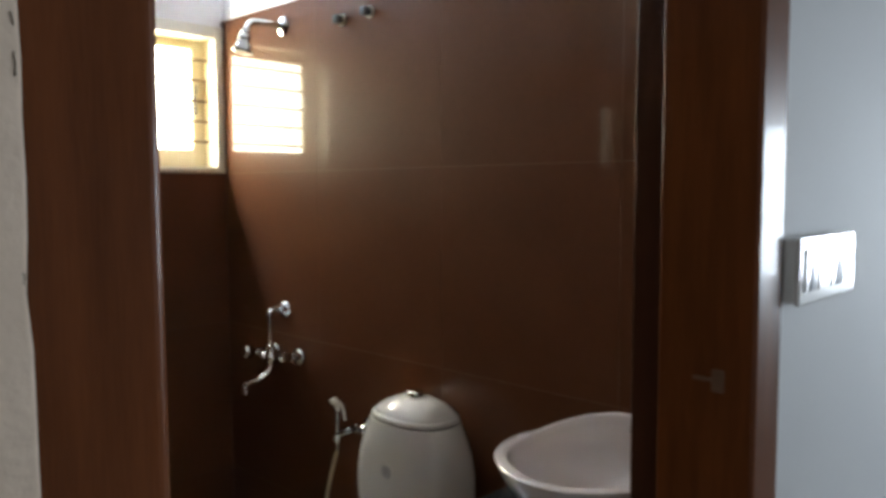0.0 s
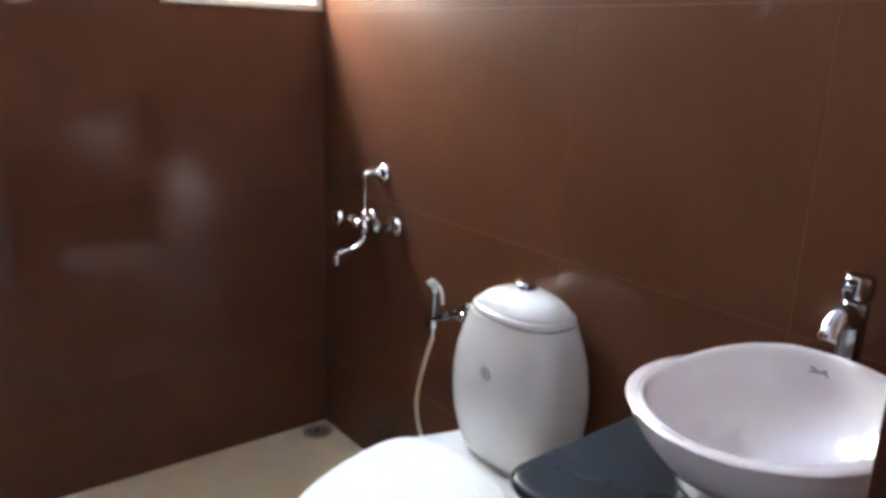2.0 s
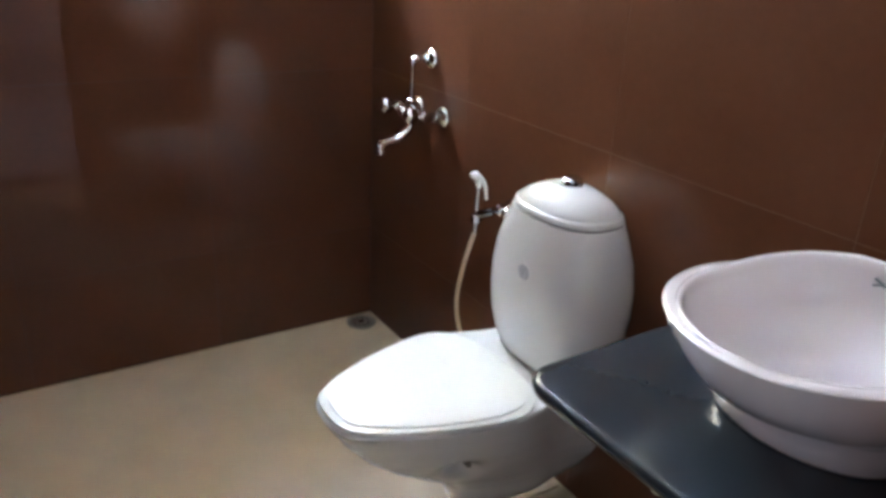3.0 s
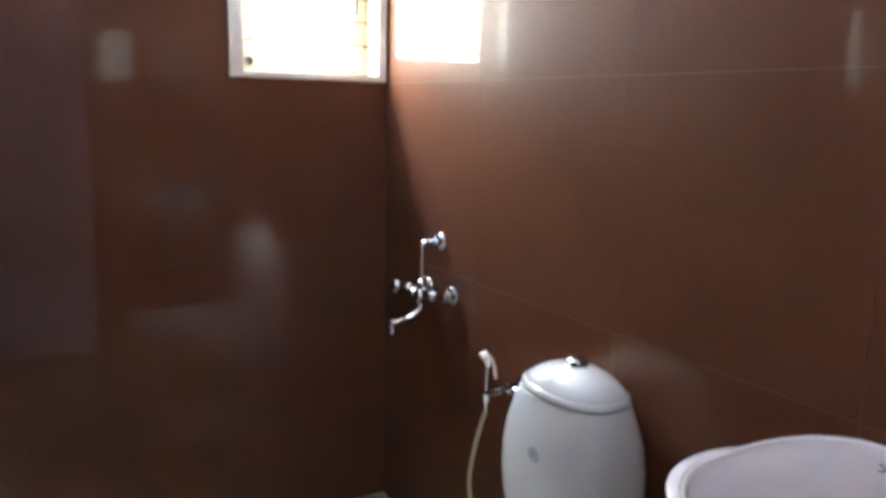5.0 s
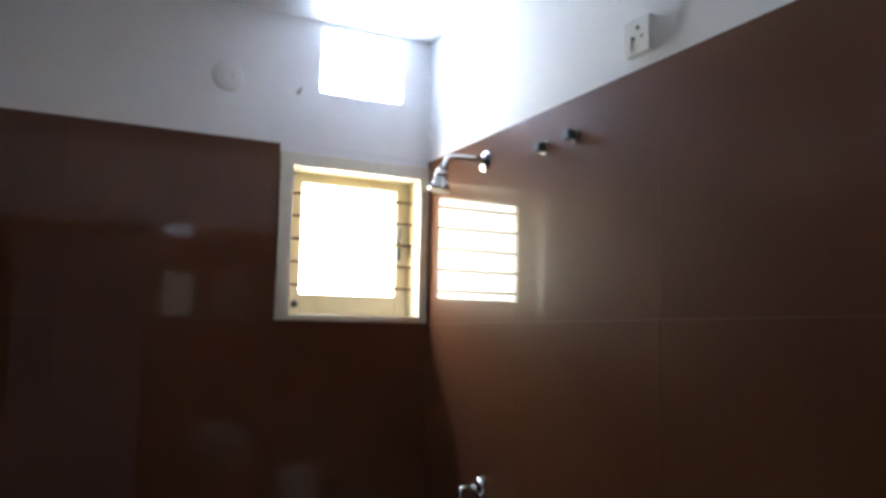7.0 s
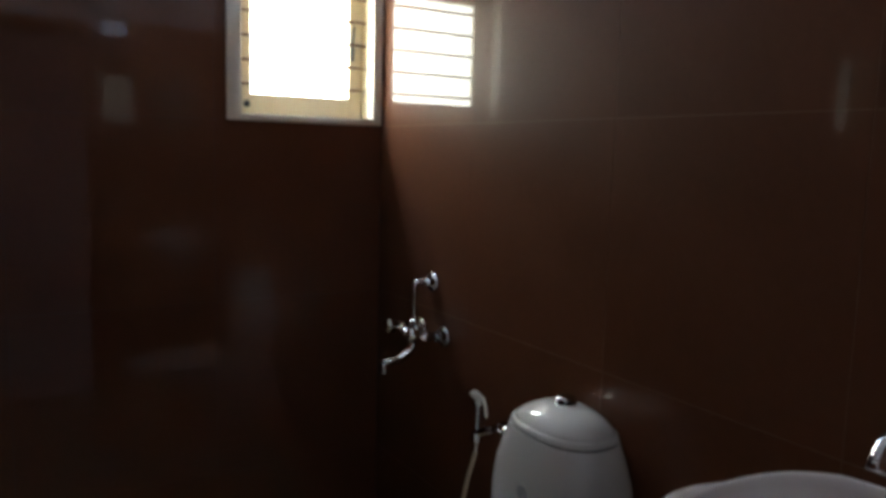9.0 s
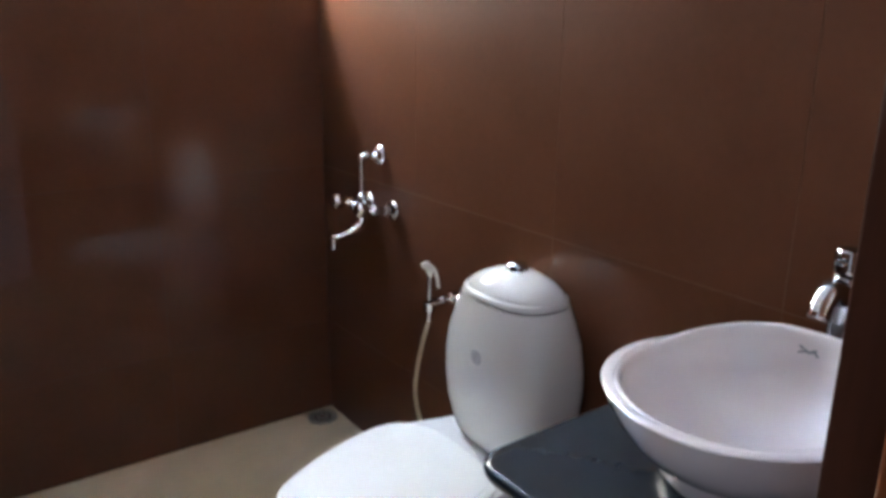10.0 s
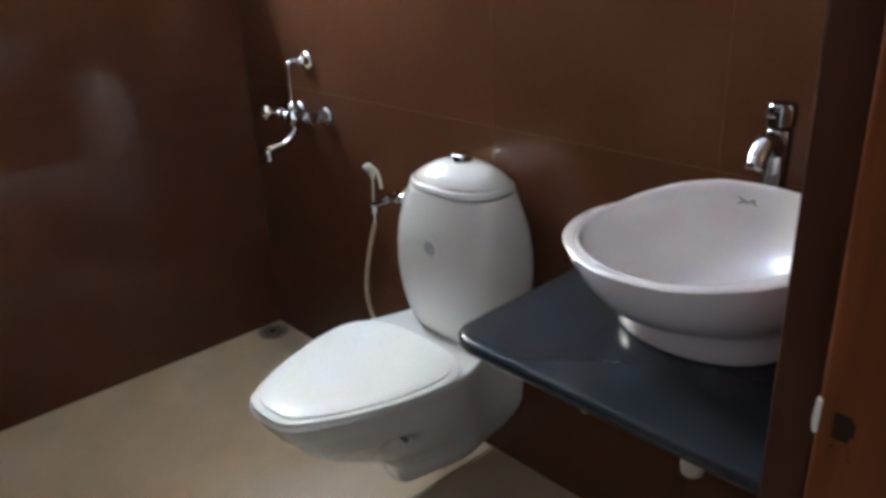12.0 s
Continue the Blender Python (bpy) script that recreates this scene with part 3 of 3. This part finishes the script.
def tap():
    x, y, z = 1.920, -0.084, 0.7905
    t = thing("tap", (x, y, z), "tall chrome pillar tap with short spout behind the white basin", "tap")
    # body and lever carry the dark reflections in their colour
    part("body", lathe([(0.027, 0), (0.028, 0.004), (0.022, 0.009), (0.0205, 0.10), (0.0205, 0.19), (0.0215, 0.25), (0.0215, 0.278), (0.019, 0.281)], n=32), CHROME_DARKENED, t, "chrome cylinder body", 40)
    part("spout", tube([(0, -0.004, 0.246), (0, -0.034, 0.268), (0, -0.056, 0.263), (0, -0.074, 0.239)], (0.0195, 0.0155), 20, 2), CHROME, t, "short curved chrome spout", 40)
    m = Matrix.Translation((0, -0.0775, 0.2265)) @ Matrix.Rotation(radians(-24), 4, "X")
    part("aerator", lathe([(0.0140, 0), (0.0158, 0.002), (0.0162, 0.010), (0.0150, 0.0165)], m, 24), CHROME, t, "aerator ring", 40)
    part("groove", lathe([(0.0190, 0.2805), (0.0190, 0.2850)], n=28), SLOT, t, "dark gap under the lever cap", 40)
    bm = lathe([(0.0205, 0.2852), (0.0240, 0.2875), (0.0245, 0.303), (0.0242, 0.318), (0.021, 0.323), (0.010, 0.325)], n=32)
    add_box(bm, (-0.0075, -0.040, 0.304), (0.0075, -0.012, 0.312), 0.003)
    part("lever", bm, CHROME_DARKENED, t, "chrome lever cap", 40)
    return t


tap()
trap = thing("waste_trap", (1.93, -0.285, 0.42), "off-white plastic waste trap under the stone shelf", "pipe")
part("pipe", tube([(0, 0, 0.344), (0, 0, 0.22), (0, 0, 0.09)], 0.013, 14, 0), TRAP, trap, smooth=40)
part("cup", lathe([(0.010, 0.075), (0.019, 0.080), (0.021, 0.095), (0.021, 0.150), (0.019, 0.160), (0.015, 0.165)], n=20), TRAP, trap, "bottle trap cup", 40)
part("outlet", tube([(0.028, 0.0, 0.135), (0.04, 0.10, 0.135), (0.04, 0.284, 0.135)], 0.015, 12, 2), TRAP, trap, smooth=40)


# ---- wall mixer ----
def mixer():
    x, z = 0.397, 0.880
    t = thing("shower_mixer", (x, 0, z), "chrome wall mixer with two handles and riser pipe on brown tiles", "tap")
    out, up = 0.066, 0.006
    for s in (-0.075, 0.075):
        part("flange", lathe([(0.033, 0.0005), (0.034, 0.004), (0.032, 0.009), (0.026, 0.015), (0.018, 0.019), (0.0155, 0.034)], out_of_wall(s, 0.0), 28), CHROME, t, "chrome bell-shaped wall flange", 40)
        part("leg", tube([(s, -0.012, 0.0), (s, -out, up)], 0.0125, 16, 0), CHROME, t, smooth=40)
        m = Matrix.Translation((s, -out, up)) @ Matrix.Rotation(radians(90 - 9), 4, "X")
        part("spindle", lathe([(0.015, 0), (0.017, 0.006), (0.012, 0.016), (0.010, 0.028)], m, 20), CHROME, t, smooth=40)
        rings = []
        for r, h in ((0.010, 0.026), (0.015, 0.032), (0.020, 0.040), (0.0225, 0.052), (0.0215, 0.063), (0.014, 0.070), (0.003, 0.072)):
            rings.append([m @ Vector((r * (1 + 0.12 * math.cos(5 * a)) * math.cos(a), r * (1 + 0.12 * math.cos(5 * a)) * math.sin(a), h)) for a in (2 * math.pi * k / 40 for k in range(40))])
        part("handle", loft(rings), CHROME, t, "fluted chrome handle", 40)
    part("body", lathe([(0.006, -0.094), (0.015, -0.092), (0.0175, -0.070), (0.014, -0.050), (0.013, -0.028), (0.022, -0.020), (0.024, 0.0), (0.022, 0.020), (0.013, 0.028), (0.014, 0.050), (0.0175, 0.070), (0.015, 0.092), (0.006, 0.094)],
         Matrix.Translation((0, -out, up)) @ Matrix.Rotation(radians(90), 4, "Y"), 24), CHROME, t, "chrome body", 40)
    part("diverter", lathe([(0.012, 0.016), (0.017, 0.022), (0.018, 0.034), (0.012, 0.044), (0.003, 0.046)], out_of_wall(0, up + 0.002, -out), 18), CHROME, t, "chrome diverter knob", 40)
    part("spout", tube([(0, -out - 0.004, up - 0.012), (0, -out - 0.010, -0.052), (0, -0.115, -0.080), (0, -0.178, -0.087)], (0.0135, 0.012), 18, 3), CHROME, t, "curved chrome spout", 40)
    part("nozzle", lathe([(0.012, 0.0), (0.0150, 0.002), (0.0150, 0.026), (0.010, 0.032)], Matrix.Translation((0, -0.176, -0.118)), 20), CHROME, t, smooth=40)
    part("riser", tube([(-0.009, -out, up + 0.020), (-0.009, -out, 0.125), (-0.009, -out, 0.158), (-0.006, -0.044, 0.165), (0.0, -0.006, 0.163)], 0.0068, 14, 3), CHROME, t, "thin chrome riser pipe", 40)
    part("elbow", tube([(-0.009, -out, 0.146), (-0.009, -out, 0.162), (-0.006, -0.046, 0.165)], 0.0105, 16, 3), CHROME, t, "chrome elbow of the riser pipe", 40)
    part("collar", lathe([(0.011, 0.016), (0.0155, 0.019), (0.0155, 0.036), (0.009, 0.041)], Matrix.Translation((-0.009, -out, up)), 18), CHROME, t, smooth=40)
    part("riser_flange", lathe([(0.031, 0.0005), (0.032, 0.004), (0.030, 0.010), (0.023, 0.017), (0.014, 0.022), (0.011, 0.032)], out_of_wall(0.000, 0.163), 28), CHROME, t, "chrome bell-shaped wall flange", 40)
    return t


mixer()


def shower():
    x, z = 0.410, 2.052
    t = thing("wall_shower", (x, 0, z), "chrome shower arm with small bell-shaped head on brown tiles", "shower")
    part("flange", lathe([(0.032, 0.0005), (0.034, 0.003), (0.028, 0.009), (0.012, 0.013)], out_of_wall(0, 0), 28), CHROME, t, "round chrome flange", 40)
    part("arm", tube([(0, -0.008, 0), (0, -0.100, 0.0), (0, -0.134, -0.004), (0, -0.152, -0.045)], 0.0108, 16, 3), CHROME, t, "bent chrome arm", 40)
    m = Matrix.Translation((0, -0.150, -0.034)) @ Matrix.Rotation(radians(180 - 10), 4, "X")
    part("ball_joint", lathe([(0.012, 0.0), (0.016, 0.002), (0.016, 0.010), (0.013, 0.013), (0.021, 0.018), (0.0235, 0.025), (0.022, 0.032), (0.017, 0.035)], m, 24), CHROME, t, smooth=40)
    part("head", lathe([(0.017, 0.034), (0.024, 0.038), (0.0245, 0.047), (0.027, 0.053), (0.035, 0.069), (0.036, 0.076), (0.032, 0.079)], m, 32), CHROME, t, "chrome bell-shaped head", 40)
    part("face_plate", lathe([(0.031, 0.0792), (0.031, 0.0806), (0.010, 0.0810)], m, 28), DULL, t, "pale nozzle plate", 40)
    return t


shower()

for kx, kz in ((0.745, 2.022), (0.880, 2.026)):
    t = thing("pipe_plug", (kx, 0, kz), "short black pipe plug in the brown tiled wall", "plug", "black pipe plugs high on the tiled wall")
    part("plug", box((-0.0125, -0.033, -0.0125), (0.0125, -0.0055, 0.0125), 0.002), BLACK, t)
    part("collar", lathe([(0.015, 0.0008), (0.018, 0.0012), (0.018, 0.005), (0.015, 0.006)], out_of_wall(0, 0), 20), DULL, t, "dull steel collar", 40)


# ---- health faucet ----
def jet():
    x, z = 0.845, 0.708
    t = thing("hand_bidet", (x, 0, z), "white hand bidet spray with beige hose beside the toilet", "bidet spray")
    part("flange", lathe([(0.025, 0.0005), (0.026, 0.003), (0.018, 0.010), (0.012, 0.012)], out_of_wall(0, 0), 22), CHROME, t, "chrome wall flange", 40)
    part("valve", lathe([(0.012, 0.010), (0.012, 0.026), (0.016, 0.030), (0.016, 0.048), (0.011, 0.052), (0.011, 0.072)], out_of_wall(0, 0), 20), CHROME, t, "chrome angle valve", 40)
    part("valve_handle", lathe([(0.006, 0.0), (0.014, 0.004), (0.017, 0.014), (0.015, 0.024), (0.006, 0.027)], Matrix.Translation((0.012, -0.040, 0.0)) @ Matrix.Rotation(radians(90), 4, "Y"), 20), CHROME, t, "chrome knob", 40)
    gx, gz = -0.047, -0.030
    part("arm", tube([(0, -0.060, 0), (-0.014, -0.078, -0.006), (gx, -0.088, gz + 0.006)], 0.0115, 14, 1), CHROME_DARKENED, t, "chrome arm", 40)
    bm = lathe([(0.015, -0.014), (0.017, -0.012), (0.017, 0.010), (0.015, 0.012)], Matrix.Translation((gx, -0.088, gz)), 20)
    part("holder", bm, CHROME, t, "chrome holder ring", 40)
    part("grip", tube([(gx, -0.088, gz - 0.045), (gx, -0.088, gz + 0.030), (gx + 0.001, -0.089, gz + 0.098)], (0.0065, 0.008), 14, 2), CHROME, t, "slender chrome grip", 40)
    part("spray", tube([(gx + 0.001, -0.088, gz + 0.088), (gx + 0.001, -0.089, gz + 0.116), (gx + 0.000, -0.097, gz + 0.126), (gx - 0.001, -0.109, gz + 0.119)], (0.0080, 0.0105), 18, 3), LID, t, "white spray head", 40)
    blade = []
    for dx, dy, dz, w, h in ((0.004, -0.090, 0.124, 0.006, 0.005), (0.012, -0.080, 0.110, 0.007, 0.0045), (0.018, -0.075, 0.088, 0.006, 0.004), (0.022, -0.073, 0.058, 0.005, 0.003)):
        blade.append([(gx + dx + h * math.cos(a), dy + w * math.sin(a), gz + dz) for a in (2 * math.pi * k / 14 for k in range(14))])
    part("trigger", loft(blade), LID, t, "white lever", 40)
    part("hose", tube([(gx, -0.088, gz - 0.040), (gx - 0.030, -0.087, gz - 0.11), (gx - 0.070, -0.083, gz - 0.22), (gx - 0.088, -0.080, gz - 0.32), (gx - 0.050, -0.070, gz - 0.43), (0.060, -0.045, -0.46), (0.130, -0.030, -0.34), (0.110, -0.022, -0.16), (0.030, -0.022, -0.045), (0.0, -0.026, -0.012)],
         0.0062, 12, 3), HOSE, t, "beige rubber hose", 40)
    return t


jet()

# ---- small fixtures ----
drain = thing("floor_drain", (0.066, -0.072, 0.0), "round water-stained steel drain in the corner of the beige floor", "drain")
part("ring", lathe([(0.044, 0.0), (0.055, 0.0), (0.056, 0.002), (0.052, 0.004), (0.044, 0.003)], n=36), OLD_STEEL, drain, "steel ring", 40)
bm = lathe([(0.0435, 0.0), (0.0435, 0.002), (0.030, 0.0032), (0.010, 0.0035)], n=36)
part("grating", bm, OLD_STEEL, drain, "steel grating", 40)
for k in range(10):
    a = 2 * math.pi * k / 10
    part("slot_or_shadow", lathe([(0.005, 0.0), (0.005, 0.0006)], Matrix.Translation((0.029 * math.cos(a), 0.029 * math.sin(a), 0.003)), 10), SLOT, drain)
part("centre_screw", lathe([(0.011, 0.0), (0.011, 0.003), (0.004, 0.005)], Matrix.Translation((0, 0, 0.0032)), 14), CHROME, drain, "bright centre screw", 40)

sock = thing("socket_box", (1.146, 0, 2.200), "square white three-pin socket on the white wall above the tiles", "socket")
part("plate", box((-0.043, -0.022, -0.042), (0.043, 0.0005, 0.042), 0.003, 3), WHITE_PLASTIC, sock, "white plastic plate")
for sx, sz, r in ((0.004, 0.020, 0.0055), (-0.010, -0.004, 0.004), (0.018, -0.004, 0.004)):
    part("pin_hole", lathe([(r, 0.0), (r, 0.0006)], out_of_wall(sx, sz, -0.022), 14), SLOT, sock, "dark pin hole")
part("switch", box((-0.032, -0.0255, -0.030), (-0.016, -0.0222, 0.004), 0.0015), WHITE_PLASTIC, sock)
part("screw", lathe([(0.0035, 0.0), (0.003, 0.0012)], out_of_wall(0.004, -0.032, -0.022), 10), DULL, sock)

OUT_X = Matrix.Rotation(radians(90), 4, "Y")
cov = thing("round_cover", (-0.002, -0.733, 2.333), "round white cover plate on the white wall", "cover plate")
part("disc", lathe([(0.052, 0.0), (0.052, 0.004), (0.048, 0.0065), (0.012, 0.007)], OUT_X, 40), WHITE_PLASTIC, cov, "white disc", 40)
for sy in (-0.016, 0.014):
    part("screw", lathe([(0.0045, 0.0), (0.004, 0.0015)], Matrix.Translation((0.0068, sy, -0.004)) @ OUT_X, 12), DULL, cov)
nail = thing("wall_hook", (-0.002, -0.497, 2.314), "small grey hook in the white wall", "hook")
part("hook", tube([(0, 0, 0), (0.022, 0, 0), (0.028, 0.004, 0.010)], 0.004, 8, 1), DULL, nail, smooth=40)
part("plug", lathe([(0.008, 0.0), (0.008, 0.003), (0.005, 0.004)], OUT_X, 12), DULL, nail, smooth=40)

# ---- switchboard in the hall ----
sw = thing("switchboard", (HX0, -0.513, 1.372), "glossy white switch box on the pale unseen hall wall", "switch")
part("box", box((0.0005, -0.104, -0.040), (0.0158, 0.104, 0.040), 0.003, 3), WHITE_PLASTIC, sw, "white box")
part("plate", box((0.0160, -0.107, -0.043), (0.0225, 0.107, 0.043), 0.003, 3), WHITE_PLASTIC, sw, "glossy white plate")
for k in (-0.072, -0.024, 0.024, 0.072):
    bm = box((0.0227, k - 0.0205, -0.026), (0.0255, k + 0.0205, 0.028), 0.0015)
    part("rocker", bm, WHITE_PLASTIC, sw)
# tapered shadows on the rockers, built as grey wedges
for k in (-0.070, 0.030):
    bm = bmesh.new()
    lo = [bm.verts.new((0.0258, k + dy, dz)) for dy, dz in ((-0.011, -0.026), (0.011, -0.024), (0.003, 0.010), (-0.002, 0.012))]
    hi = [bm.verts.new((0.0270, v.co.y * 0.9 + k * 0.1, v.co.z * 0.92)) for v in lo]
    bm.faces.new(hi)
    for i in range(4):
        bm.faces.new((lo[i], lo[(i + 1) % 4], hi[(i + 1) % 4], hi[i]))
    part("slot_or_shadow", bm, GREY, sw, "grey wedge for the tapered shadow on a rocker")

# ---- wall tiles, piece by piece ----
MESHES = {}


def tile_mesh(w, h):
    key = (round(w, 4), round(h, 4))
    if key not in MESHES:
        bm = box((0, 0, 0), (w, h, 0.0095))
        me = bpy.data.meshes.new("tile")
        bm.to_mesh(me)
        bm.free()
        me.materials.append(TILE)
        MESHES[key] = me
    return MESHES[key]


def lay(wall, m, us, vs, skip=()):
    """Tiles in the plane of m, between the joints us and vs; skip: (u index, v index) left out."""
    g = 0.0008
    for i, (u0, u1) in enumerate(zip(us, us[1:])):
        for j, (v0, v1) in enumerate(zip(vs, vs[1:])):
            if (i, j) in skip:
                continue
            ob = new("tile", tile_mesh(u1 - u0 - 2 * g, v1 - v0 - 2 * g))
            ob.parent = wall
            ob.matrix_basis = m @ Matrix.Translation((u0 + g, v0 + g, rng.uniform(-0.0002, 0.0002))) @ pose(0, 0, 0, rng.uniform(-0.03, 0.03), rng.uniform(-0.03, 0.03), 0)


ROWS = [0.0, 0.362, 0.951, 1.541, 2.130]
COLS = [0.0, 0.593, 1.185, 1.776, 2.214]
UP_B = Matrix(((1, 0, 0, 0), (0, 0, -1, 0.0095), (0, 1, 0, 0), (0, 0, 0, 1)))
UP_A = Matrix(((0, 0, 1, -0.0095), (1, 0, 0, 0), (0, 1, 0, 0), (0, 0, 0, 1)))
UP_D = Matrix(((1, 0, 0, 0), (0, 0, 1, -D - 0.0095), (0, 1, 0, 0), (0, 0, 0, 1)))
lay(wall_long, UP_B, COLS, ROWS)
YS = [-D, -1.185, -0.592, -0.001]
lay(wall_window, UP_A, YS, ROWS, {(2, 3)})
lay(wall_window, UP_A, [-0.592, -0.5525], [1.541, 2.130])
lay(wall_back, UP_D, COLS, ROWS)
UP_C = Matrix(((0, 0, -1, W + 0.0095), (1, 0, 0, 0), (0, 1, 0, 0), (0, 0, 0, 1)))
lay(wall_door, UP_C, [-0.632, -0.002], ROWS)
